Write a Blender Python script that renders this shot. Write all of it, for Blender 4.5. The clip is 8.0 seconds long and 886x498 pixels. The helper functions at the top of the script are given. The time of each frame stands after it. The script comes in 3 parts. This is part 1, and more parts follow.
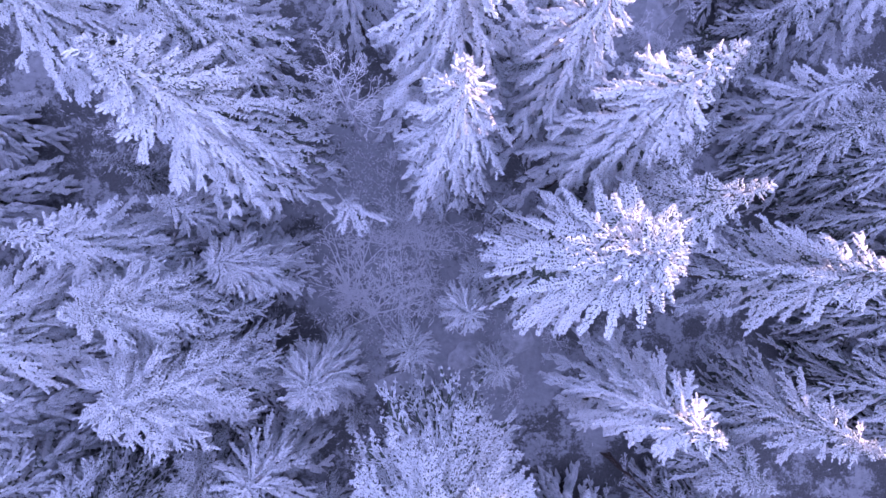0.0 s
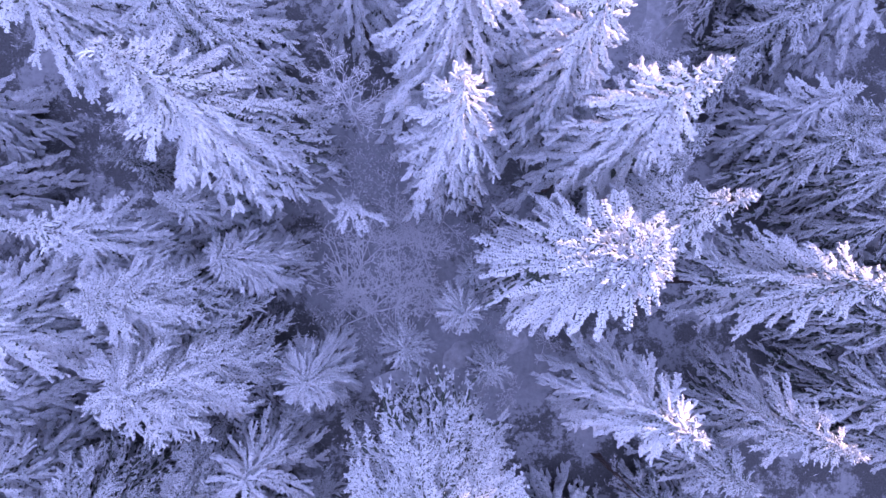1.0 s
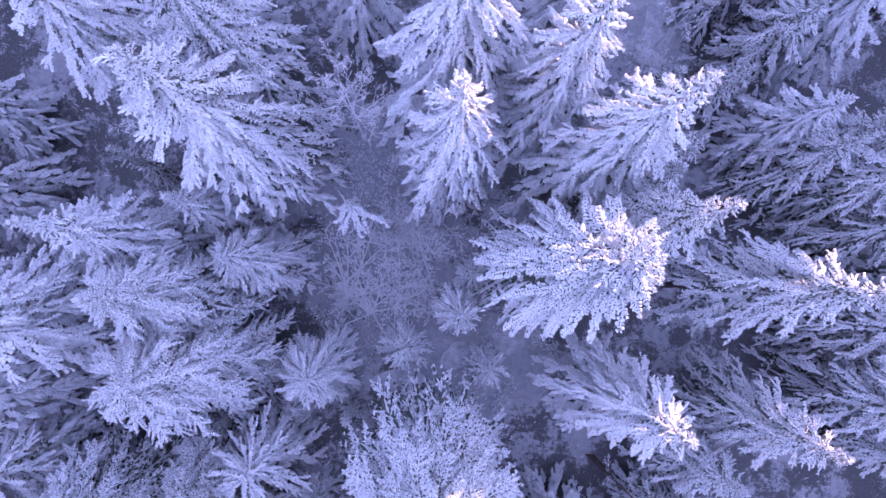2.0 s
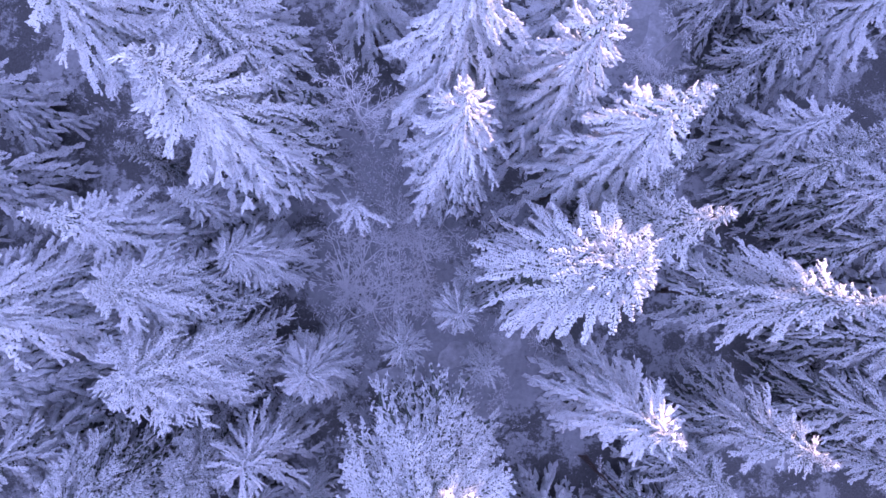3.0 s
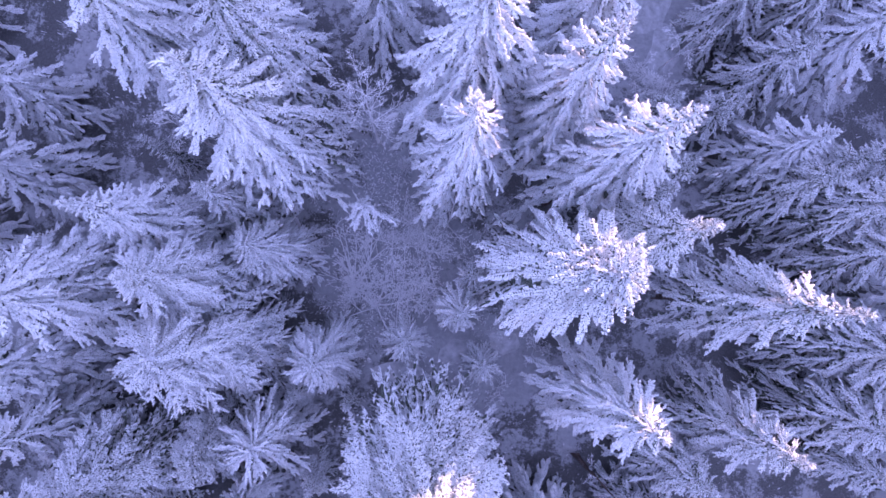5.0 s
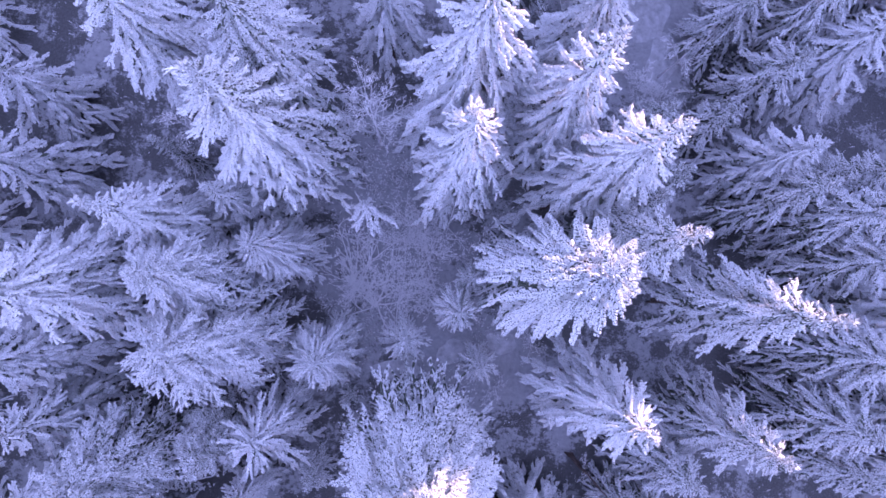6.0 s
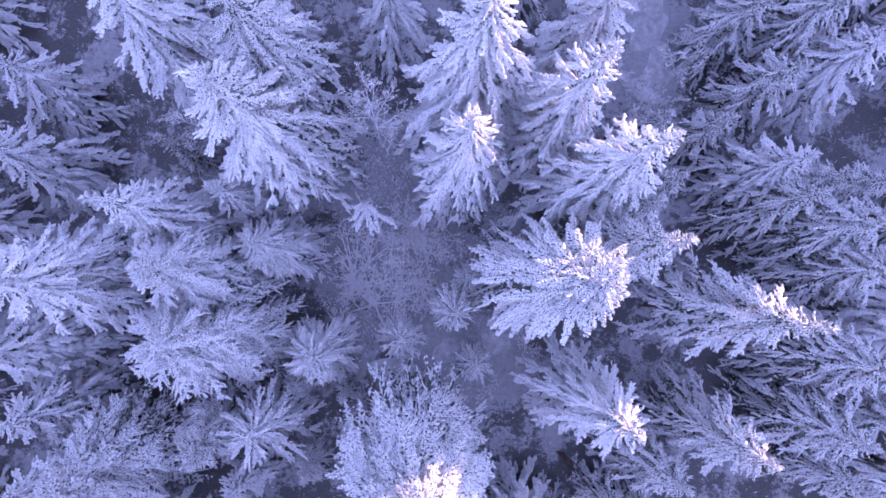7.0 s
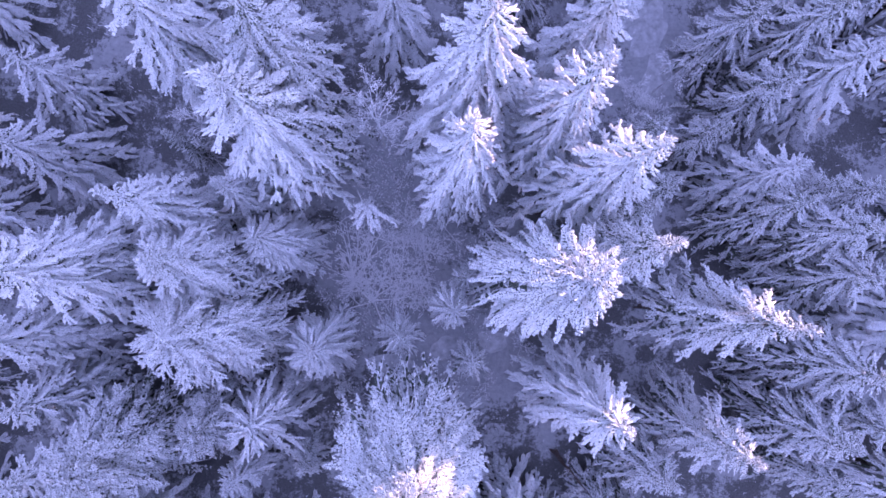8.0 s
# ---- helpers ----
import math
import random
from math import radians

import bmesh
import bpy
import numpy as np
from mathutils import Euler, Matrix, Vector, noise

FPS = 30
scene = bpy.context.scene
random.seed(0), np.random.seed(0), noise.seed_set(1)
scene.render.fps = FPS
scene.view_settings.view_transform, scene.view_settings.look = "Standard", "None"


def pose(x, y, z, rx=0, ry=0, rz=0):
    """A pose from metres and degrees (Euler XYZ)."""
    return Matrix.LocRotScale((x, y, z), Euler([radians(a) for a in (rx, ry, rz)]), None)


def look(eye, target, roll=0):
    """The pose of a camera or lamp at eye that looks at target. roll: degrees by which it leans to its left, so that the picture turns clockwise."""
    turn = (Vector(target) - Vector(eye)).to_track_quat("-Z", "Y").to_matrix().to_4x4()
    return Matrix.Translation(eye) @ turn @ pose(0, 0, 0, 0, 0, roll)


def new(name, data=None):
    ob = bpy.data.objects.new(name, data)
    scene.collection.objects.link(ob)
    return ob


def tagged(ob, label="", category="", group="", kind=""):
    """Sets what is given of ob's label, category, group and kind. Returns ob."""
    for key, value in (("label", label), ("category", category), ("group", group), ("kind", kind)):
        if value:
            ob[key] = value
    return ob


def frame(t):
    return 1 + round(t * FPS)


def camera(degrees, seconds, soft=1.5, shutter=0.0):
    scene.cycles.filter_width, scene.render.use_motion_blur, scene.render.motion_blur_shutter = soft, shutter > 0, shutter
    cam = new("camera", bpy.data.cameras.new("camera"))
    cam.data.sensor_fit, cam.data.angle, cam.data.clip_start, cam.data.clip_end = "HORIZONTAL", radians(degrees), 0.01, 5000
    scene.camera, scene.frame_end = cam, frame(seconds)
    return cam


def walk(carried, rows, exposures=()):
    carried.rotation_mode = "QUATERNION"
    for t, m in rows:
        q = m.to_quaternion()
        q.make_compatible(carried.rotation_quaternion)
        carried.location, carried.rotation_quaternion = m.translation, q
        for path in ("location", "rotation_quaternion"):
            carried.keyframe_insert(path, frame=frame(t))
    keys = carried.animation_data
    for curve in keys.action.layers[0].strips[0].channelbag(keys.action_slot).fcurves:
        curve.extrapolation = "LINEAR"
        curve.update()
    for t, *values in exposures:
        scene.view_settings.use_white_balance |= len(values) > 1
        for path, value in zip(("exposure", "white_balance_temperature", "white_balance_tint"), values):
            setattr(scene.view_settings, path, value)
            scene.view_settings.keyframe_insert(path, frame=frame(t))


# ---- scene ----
cam = camera(71.2, 8.0, soft=1.5)
METRES, EYE, TILT, LEAN, TURN = 5.0, 32.5, -87.7, -1.8, 0.0
ROWS = [
    (0.0, 0.0, 0.0, 0.0, -0.0, 0.0, 0.0),
    (0.5, 0.011, -0.0592, -0.0074, -0.01, 0.09, -0.84),
    (1.0, 0.0204, -0.1156, -0.0024, -0.04, 0.11, -1.24),
    (1.5, 0.0271, -0.1705, 0.0043, -0.04, 0.16, -1.53),
    (3.0, 0.0301, -0.3252, 0.0056, -0.03, 0.27, -3.38),
    (3.5, 0.0177, -0.3811, 0.0028, -0.04, 0.31, -4.03),
    (4.0, 0.003, -0.4399, -0.0082, -0.01, 0.41, -4.51),
    (4.5, -0.0076, -0.5028, -0.0122, -0.0, 0.39, -4.96),
    (6.0, -0.0024, -0.7149, 0.009, 0.03, 0.38, -6.27),
    (6.5, 0.0112, -0.787, 0.0127, 0.01, 0.4, -6.79),
    (7.0, 0.0186, -0.8566, 0.0164, -0.01, 0.42, -7.33),
    (7.5, 0.0207, -0.9221, 0.0136, -0.03, 0.43, -7.88),
    (8.0, 0.0283, -0.9867, 0.0043, -0.05, 0.44, -8.45),
]
walk(cam, [(t, pose(0, 0, EYE, TILT, LEAN, TURN) @ pose(METRES * x, METRES * y, METRES * z, 90 + pitch, roll, yaw)) for t, x, y, z, yaw, pitch, roll in ROWS],
     exposures=[(0.0, 2.27, 5290, 53), (8.0, 2.21, 5290, 53)])
SUN_AT, SUN_UP = radians(50), radians(10)
SUN_FROM = Vector((math.cos(SUN_AT) * math.cos(SUN_UP), math.sin(SUN_AT) * math.cos(SUN_UP), math.sin(SUN_UP)))

# ---- world and sun ----
world = bpy.data.worlds.new("winter_sky")
scene.world = world
world.use_nodes = True
wn = world.node_tree
sky = wn.nodes.new("ShaderNodeTexSky")
sky.sky_type = "NISHITA"
sky.sun_disc = False
sky.sun_elevation = SUN_UP
sky.sun_rotation = radians(90) - SUN_AT
sky.altitude = 500
wn.links.new(sky.outputs["Color"], wn.nodes["Background"].inputs["Color"])
wn.nodes["Background"].inputs["Strength"].default_value = 0.08
# thin frost haze that spreads the light evenly over the sky
haze = wn.nodes.new("ShaderNodeBackground")
haze.inputs["Color"].default_value = (0.628, 0.67, 0.812, 1)
haze.inputs["Strength"].default_value = 0.26
both = wn.nodes.new("ShaderNodeAddShader")
wn.links.new(wn.nodes["Background"].outputs[0], both.inputs[0])
wn.links.new(haze.outputs[0], both.inputs[1])
wn.links.new(both.outputs[0], wn.nodes["World Output"].inputs["Surface"])

sun = new("sun", bpy.data.lights.new("sun", "SUN"))
sun.data.energy = 3.6
sun.data.angle = radians(0.5)
sun.data.color = (1.0, 0.69, 0.45)
sun.matrix_world = look(SUN_FROM * 80, (0, 0, 0))


# ---- materials ----
def material(name, build):
    m = bpy.data.materials.new(name)
    m.use_nodes = True
    nt = m.node_tree
    build(nt, nt.nodes["Principled BSDF"])
    return m


def coords(nt):
    """Object coordinates shifted by a random amount for each object."""
    tc = nt.nodes.new("ShaderNodeTexCoord")
    info = nt.nodes.new("ShaderNodeObjectInfo")
    mul = nt.nodes.new("ShaderNodeVectorMath")
    mul.operation = "MULTIPLY_ADD"
    mul.inputs[1].default_value = (17.0, 31.0, 23.0)
    nt.links.new(info.outputs["Random"], mul.inputs[0])
    nt.links.new(tc.outputs["Object"], mul.inputs[2])
    return mul.outputs["Vector"]


def noise_tex(nt, vec, scale, detail=3.0, rough=0.55):
    n = nt.nodes.new("ShaderNodeTexNoise")
    n.inputs["Scale"].default_value = scale
    n.inputs["Detail"].default_value = detail
    n.inputs["Roughness"].default_value = rough
    nt.links.new(vec, n.inputs["Vector"])
    return n.outputs["Fac"]


def ramp(nt, fac, stops):
    r = nt.nodes.new("ShaderNodeValToRGB")
    while len(r.color_ramp.elements) < len(stops):
        r.color_ramp.elements.new(0.5)
    for el, (p, c) in zip(r.color_ramp.elements, stops):
        el.position, el.color = p, (*c, 1)
    nt.links.new(fac, r.inputs["Fac"])
    return r.outputs["Color"]


def mix(nt, fac, a, b):
    m = nt.nodes.new("ShaderNodeMix")
    m.data_type = "RGBA"
    nt.links.new(fac, m.inputs["Factor"])
    nt.links.new(a, m.inputs["A"])
    nt.links.new(b, m.inputs["B"])
    return m.outputs["Result"]


def bump(nt, bsdf, fac, strength, distance):
    b = nt.nodes.new("ShaderNodeBump")
    b.inputs["Strength"].default_value = strength
    b.inputs["Distance"].default_value = distance
    nt.links.new(fac, b.inputs["Height"])
    nt.links.new(b.outputs["Normal"], bsdf.inputs["Normal"])


def snow_material(name, holes):
    """Fresh snow and rime on twigs; dark green needles show where it is thin."""
    def build(nt, p):
        v = coords(nt)
        fine = noise_tex(nt, v, 22.0, 4.0, 0.7)
        broad = noise_tex(nt, v, 5.0, 3.0)
        white = ramp(nt, broad, [(0.3, (0.74, 0.76, 0.79)), (0.7, (0.88, 0.89, 0.90))])
        green = ramp(nt, broad, [(0.3, (0.055, 0.07, 0.055)), (0.7, (0.14, 0.15, 0.10))])
        cover = ramp(nt, fine, [(holes, (0, 0, 0)), (holes + 0.10, (1, 1, 1))])
        nt.links.new(mix(nt, cover, green, white), p.inputs["Base Color"])
        p.inputs["Roughness"].default_value = 0.7
        p.inputs["Specular IOR Level"].default_value = 0.25
        bump(nt, p, fine, 0.9, 0.04)
    return material(name, build)


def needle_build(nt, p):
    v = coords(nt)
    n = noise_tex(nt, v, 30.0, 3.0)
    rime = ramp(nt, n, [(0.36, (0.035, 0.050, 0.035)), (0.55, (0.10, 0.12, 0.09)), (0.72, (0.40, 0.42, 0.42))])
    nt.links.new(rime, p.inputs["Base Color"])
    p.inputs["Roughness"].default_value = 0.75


def bark_build(nt, p):
    v = coords(nt)
    n = noise_tex(nt, v, 14.0, 5.0)
    nt.links.new(ramp(nt, n, [(0.3, (0.05, 0.035, 0.03)), (0.6, (0.14, 0.10, 0.085)), (0.78, (0.5, 0.5, 0.52))]), p.inputs["Base Color"])
    p.inputs["Roughness"].default_value = 0.9
    bump(nt, p, n, 0.6, 0.04)


def twig_build(nt, p):
    v = coords(nt)
    n = noise_tex(nt, v, 20.0, 3.0)
    nt.links.new(ramp(nt, n, [(0.22, (0.42, 0.41, 0.41)), (0.38, (0.80, 0.80, 0.82)), (0.6, (0.92, 0.92, 0.93))]), p.inputs["Base Color"])
    p.inputs["Roughness"].default_value = 0.8


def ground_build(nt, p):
    """Patchy thin snow over leaf litter; soft ellipses put the clearings' brighter light into its colour."""
    tc = nt.nodes.new("ShaderNodeTexCoord")
    v = tc.outputs["Object"]
    fine = noise_tex(nt, v, 3.5, 5.0, 0.65)
    grit = noise_tex(nt, v, 11.0, 4.0, 0.7)
    broad = noise_tex(nt, v, 0.42, 4.0, 0.6)

    def clearing_light(x, y, rx, ry):
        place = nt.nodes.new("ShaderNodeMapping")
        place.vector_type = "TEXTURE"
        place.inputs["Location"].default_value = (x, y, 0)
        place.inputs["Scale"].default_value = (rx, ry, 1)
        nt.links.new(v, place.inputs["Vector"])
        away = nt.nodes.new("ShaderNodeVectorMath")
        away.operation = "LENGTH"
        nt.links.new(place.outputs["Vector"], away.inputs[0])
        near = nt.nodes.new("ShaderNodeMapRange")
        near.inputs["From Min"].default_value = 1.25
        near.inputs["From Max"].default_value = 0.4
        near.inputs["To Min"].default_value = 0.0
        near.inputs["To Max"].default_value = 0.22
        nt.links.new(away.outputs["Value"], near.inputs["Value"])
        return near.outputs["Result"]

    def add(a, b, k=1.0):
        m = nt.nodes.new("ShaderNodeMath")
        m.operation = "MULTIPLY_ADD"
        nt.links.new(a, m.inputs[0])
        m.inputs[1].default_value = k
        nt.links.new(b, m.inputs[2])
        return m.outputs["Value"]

    snow_plus_light = add(fine, add(grit, broad, 0.35), 0.5)
    # each ellipse paints the floor brighter, standing in for light in a clearing
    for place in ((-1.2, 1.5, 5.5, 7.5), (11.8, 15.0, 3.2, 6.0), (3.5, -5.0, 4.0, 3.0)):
        snow_plus_light = add(clearing_light(*place), snow_plus_light)
    snow = ramp(nt, fine, [(0.25, (0.28, 0.29, 0.30)), (0.75, (0.46, 0.47, 0.49))])
    litter = ramp(nt, grit, [(0.3, (0.073, 0.075, 0.075)), (0.7, (0.156, 0.159, 0.160))])
    cover = ramp(nt, snow_plus_light, [(0.90, (0, 0, 0)), (1.50, (1, 1, 1))])
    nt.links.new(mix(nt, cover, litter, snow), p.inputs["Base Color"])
    p.inputs["Roughness"].default_value = 0.8
    bump(nt, p, fine, 0.5, 0.10)


def drift_build(nt, p):
    v = coords(nt)
    n = noise_tex(nt, v, 2.5, 5.0, 0.6)
    nt.links.new(ramp(nt, n, [(0.3, (0.34, 0.35, 0.36)), (0.7, (0.64, 0.65, 0.67))]), p.inputs["Base Color"])
    p.inputs["Roughness"].default_value = 0.7
    bump(nt, p, n, 0.5, 0.06)


SNOW = snow_material("snow_heavy", 0.36)
RIME = snow_material("snow_rime", 0.38)
NEEDLE = material("spruce_needles", needle_build)
BARK = material("bark", bark_build)
TWIG = material("frosted_twig", twig_build)
DRIFT = material("drifted_snow", drift_build)
GROUND = material("forest_floor_snow", ground_build)


# ---- mesh helpers ----
class Shape:
    """Gathers vertices and faces with a material slot each."""

    def __init__(self):
        self.v, self.f, self.m = [], [], []

    def tube(self, pts, radii, sides, slot, flat=1.0, rng=None, rough=0.0, close=True):
        """A lumpy tube along pts, its section flattened to flat in height."""
        base = len(self.v)
        for i, p in enumerate(pts):
            a, b = pts[max(i - 1, 0)], pts[min(i + 1, len(pts) - 1)]
            d = (b - a).normalized()
            side = d.cross(Vector((0, 0, 1)))
            side = side.normalized() if side.length > 1e-4 else Vector((1, 0, 0))
            up = side.cross(d)
            for k in range(sides):
                w = 2 * math.pi * k / sides
                r = radii[i] * (1 + (rng.uniform(-rough, rough) if rng else 0))
                self.v.append(p + side * (r * math.cos(w)) + up * (r * flat * math.sin(w)))
        for i in range(len(pts) - 1):
            for k in range(sides):
                k2 = (k + 1) % sides
                self.f.append((base + i * sides + k, base + i * sides + k2, base + (i + 1) * sides + k2, base + (i + 1) * sides + k))
                self.m.append(slot)
        if close:
            last = base + (len(pts) - 1) * sides
            tip = len(self.v)
            d = (pts[-1] - pts[-2]).normalized()
            self.v.append(pts[-1] + d * radii[-1] * 0.8)
            for k in range(sides):
                self.f.append((last + k, last + (k + 1) % sides, tip))
                self.m.append(slot)

    def lobe(self, a, b, r, slot, rng):
        """A small pillow of snow along a twig from a to b."""
        d = b - a
        side = d.cross(Vector((0, 0, 1)))
        side = side.normalized() * r if side.length > 1e-5 else Vector((r, 0, 0))
        m = a + d * rng.uniform(0.5, 0.82) + Vector((0, 0, r * 0.2))
        n = len(self.v)
        low = Vector((0, 0, -1.05 * r))
        self.v += [a, m + side * rng.uniform(0.8, 1.3) + low, m + Vector((0, 0, r * 0.85)), m - side * rng.uniform(0.8, 1.3) + low, b]
        for i, j in ((1, 2), (2, 3)):
            self.f += [(n, n + i, n + j), (n + i, n + 4, n + j)]
            self.m += [slot] * 2

    def mesh(self, name, mats, smooth=True):
        me = bpy.data.meshes.new(name)
        me.from_pydata([tuple(v) for v in self.v], [], self.f)
        for m in mats:
            me.materials.append(m)
        me.polygons.foreach_set("material_index", self.m)
        me.polygons.foreach_set("use_smooth", [smooth] * len(self.f))
        me.update()
        return me


def part(name, me, parent, m=None, label=""):
    ob = new(name, me)
    ob.parent = parent
    if m is not None:
        ob.matrix_local = m
    return tagged(ob, label) if label else ob


def thing(name, x, y, z, label, category, group="", turn=0.0):
    ob = new(name)
    ob.empty_display_size = 0.3
    ob.matrix_world = pose(x, y, z, 0, 0, turn)
    return tagged(ob, label, category, group)


def ground_height(x, y):
    return 0.35 * noise.noise(Vector((x * 0.09, y * 0.09, 1.7))) + 0.10 * noise.noise(Vector((x * 0.5, y * 0.5, 4.1)))


# ---- branch meshes ----
# kind: spacing, half-width, length and angle of the side twigs, how far they stray and how many are bare, thickness of the
# snow along the spine, spacing of side shoots, width of the needles under the snow, droop of the twigs
KINDS = {
    "heavy": dict(step=0.098, twig=0.052, crest=0.120, reach=0.27, angle=28, stray=13, bare=0.10, shoot=0.66, snow=SNOW, needle=0.85, droop=0.45),
    "finger": dict(step=0.094, twig=0.05, crest=0.125, reach=0.21, angle=25, stray=10, bare=0.10, shoot=0.8, snow=SNOW, needle=1.2, droop=0.60),
    "laden": dict(step=0.088, twig=0.042, crest=0.088, reach=0.28, angle=24, stray=10, bare=0.16, shoot=0.5, snow=SNOW, needle=0.95, droop=0.45),
    "plume": dict(step=0.084, twig=0.040, crest=0.052, reach=0.22, angle=54, stray=12, bare=0.07, shoot=0.4, snow=SNOW, needle=0.7, droop=0.30),
    "sparse": dict(step=0.094, twig=0.040, crest=0.070, reach=0.28, angle=31, stray=14, bare=0.18, shoot=0.60, snow=RIME, needle=1.0, droop=0.45),
    "frond": dict(step=0.096, twig=0.047, crest=0.062, reach=0.31, angle=60, stray=9, bare=0.04, shoot=0.0, snow=SNOW, needle=0.68, droop=0.25),
    "tuft": dict(step=0.066, twig=0.032, crest=0.042, reach=0.32, angle=58, stray=40, bare=0.16, shoot=0.50, snow=SNOW, needle=0.55, droop=-0.25),
}
LENGTHS = (0.55, 1.1, 1.8, 2.6, 3.4)


def comb(s, at, line, length, k, rng, coarse, slim, size=1.0, bare=0.0):
    """A snow-topped stem along line(u), with rows of drooping snowy twigs over a dark web of needles."""
    fat = coarse ** 0.5
    step = k["step"] * coarse * (0.65 + 0.35 * min(1.0, length / 1.5))
    count = max(3, int(length / step))
    clump = 1.0
    web = []
    for i in range(count):
        u = (i + 0.7) / (count + 0.3)
        if i % 3 == 0:
            clump = rng.uniform(0.75, 1.22)
        p = line(u)
        q = line(min(u + 0.03, 1.03))
        ahead = math.atan2(q.y - p.y, q.x - p.x)
        form = min(1.0, 0.45 + u / 0.45) * (1.10 - u) ** 0.55
        ends = []
        for sg in (-1, 1):
            reach = k["reach"] * size * form * min(1.15, 0.6 + 0.24 * length) * rng.uniform(0.6, 1.25) * clump
            a = ahead + sg * radians(k["angle"] + rng.uniform(-1, 1) * (40 if k["droop"] < 0 else k["stray"]) - 12 * u)
            way = Vector((math.cos(a), math.sin(a), 0))
            fall = -k["droop"] * rng.uniform(0.5, 1.5)
            e = p + (way + Vector((0, 0, fall))) * reach
            ends.append(p + (way + Vector((0, 0, fall - 0.25))) * reach * k["needle"])
            if rng.random() < k["bare"] + bare and length > 0.8:
                continue
            r = k["twig"] * slim * rng.uniform(0.65, 1.45) * clump ** 0.5 * fat
            s.lobe(at @ (p + way * reach * rng.uniform(0.0, 0.15)), at @ e, r, 0, rng)
        # pillows of snow along the stem, with gaps
        if rng.random() > k["bare"] + bare:
            r = k["crest"] * slim ** 1.6 * size * rng.uniform(0.7, 1.2) * (1.12 - 0.6 * u) * fat
            back = Vector((math.cos(ahead), math.sin(ahead), 0)) * step
            off = Vector((rng.uniform(-0.3, 0.3) * r, rng.uniform(-0.25, 0.25) * r, 0.2 * r))
            s.lobe(at @ (p - back * rng.uniform(0.7, 1.3) + off), at @ (p + back * rng.uniform(0.9, 1.8) + off), r, 0, rng)
        web.append((p - Vector((0, 0, 0.03)), ends))
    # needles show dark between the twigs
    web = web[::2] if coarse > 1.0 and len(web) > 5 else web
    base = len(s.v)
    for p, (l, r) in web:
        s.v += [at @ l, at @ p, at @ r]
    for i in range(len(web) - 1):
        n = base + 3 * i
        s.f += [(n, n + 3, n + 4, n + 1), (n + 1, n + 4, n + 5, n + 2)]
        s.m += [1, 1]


def branch_shape(kind, length, rng, at=None, s=None, coarse=1.0, bare=0.0):
    """One snow-laden bough pointing along x, sagging towards its tip, with side shoots that run along with it."""
    k = KINDS[kind]
    s = s or Shape()
    at = at or Matrix()
    bend = rng.uniform(0.9, 1.4)
    sway = rng.uniform(-0.16, 0.16) * length
    wave = rng.uniform(0, 6)
    slim = min(1.0, 0.40 + 0.32 * length)

    def spine(u):
        return Vector((length * u, sway * u * u + 0.03 * math.sin(8 * u + wave) * length ** 0.5,
                       length * (0.16 * u - 0.34 * bend * u * u + 0.14 * u ** 4)))

    comb(s, at, spine, length, k, rng, coarse, slim, 1.0, bare)
    shoots = int(length / (k["shoot"] * coarse ** 0.5)) if k["shoot"] and length > 1.0 else 0
    for i in range(shoots):
        for sg in (-1, 1):
            u = (i + rng.uniform(0.2, 0.9)) / (shoots + 0.35)
            p = spine(u)
            q = spine(min(u + 0.03, 1.03))
            a = math.atan2(q.y - p.y, q.x - p.x) + sg * radians(rng.uniform(16, 32) * (1.6 if k["droop"] < 0 or kind == "plume" else 1))
            L = (0.36 + 0.18 * length) * (1.12 - 0.6 * u) * rng.uniform(0.7, 1.25)
            d = Vector((math.cos(a), math.sin(a), -0.24 if k["droop"] > 0 else rng.uniform(-0.2, 0.5)))
            turn = Vector((-math.sin(a), math.cos(a), 0)) * (-sg * rng.uniform(0.0, 0.22) * L)
            comb(s, at, lambda w: p + d * (L * w) + turn * w * w + Vector((0, 0, -0.16 * L * w * w)), L, k, rng, coarse * 1.4, slim * 0.9, 0.72, bare)
    return s


rng = random.Random(11)
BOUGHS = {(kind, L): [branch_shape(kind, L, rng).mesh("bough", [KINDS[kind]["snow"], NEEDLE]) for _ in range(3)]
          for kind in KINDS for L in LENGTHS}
# coarser lower boughs; extra bare twigs darken them, in place of crown shade
SHADED_BOUGHS = {(kind, L): [branch_shape(kind, L, rng, coarse=2.5, bare=0.26).mesh("bough", [KINDS[kind]["snow"], NEEDLE]) for _ in range(3)]
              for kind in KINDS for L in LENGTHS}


def trunk_mesh():
    s = Shape()
    n = 10
    s.tube([Vector((0.01 * math.sin(i * 1.3), 0.01 * math.cos(i * 1.7), i / n)) for i in range(n + 1)],
           [0.5 * (1 - 0.93 * i / n) + (0.18 if i == 0 else 0) for i in range(n + 1)], 9, 0)
    return s.mesh("trunk", [BARK])


def leader_mesh(kind, rng):
    """The snow-clad top shoot with a few upright twigs."""
    s = Shape()
    s.tube([Vector((0.02 * math.sin(i * 2.0), 0.02 * math.cos(i * 3.0), i * 0.17)) for i in range(6)],
           [0.05, 0.06, 0.045, 0.05, 0.035, 0.02], 5, 0, 1.0, rng, 0.25)
    for i in range(14):
        a = i * 2.4
        p = Vector((0, 0, 0.02 + 0.055 * i))
        L = 0.34 - 0.018 * i
        s.lobe(p, p + Vector((math.cos(a), math.sin(a), 0.7)) * L, 0.036, 0, rng)
    return s.mesh("leader", [KINDS[kind]["snow"], NEEDLE])


TRUNK = trunk_mesh()
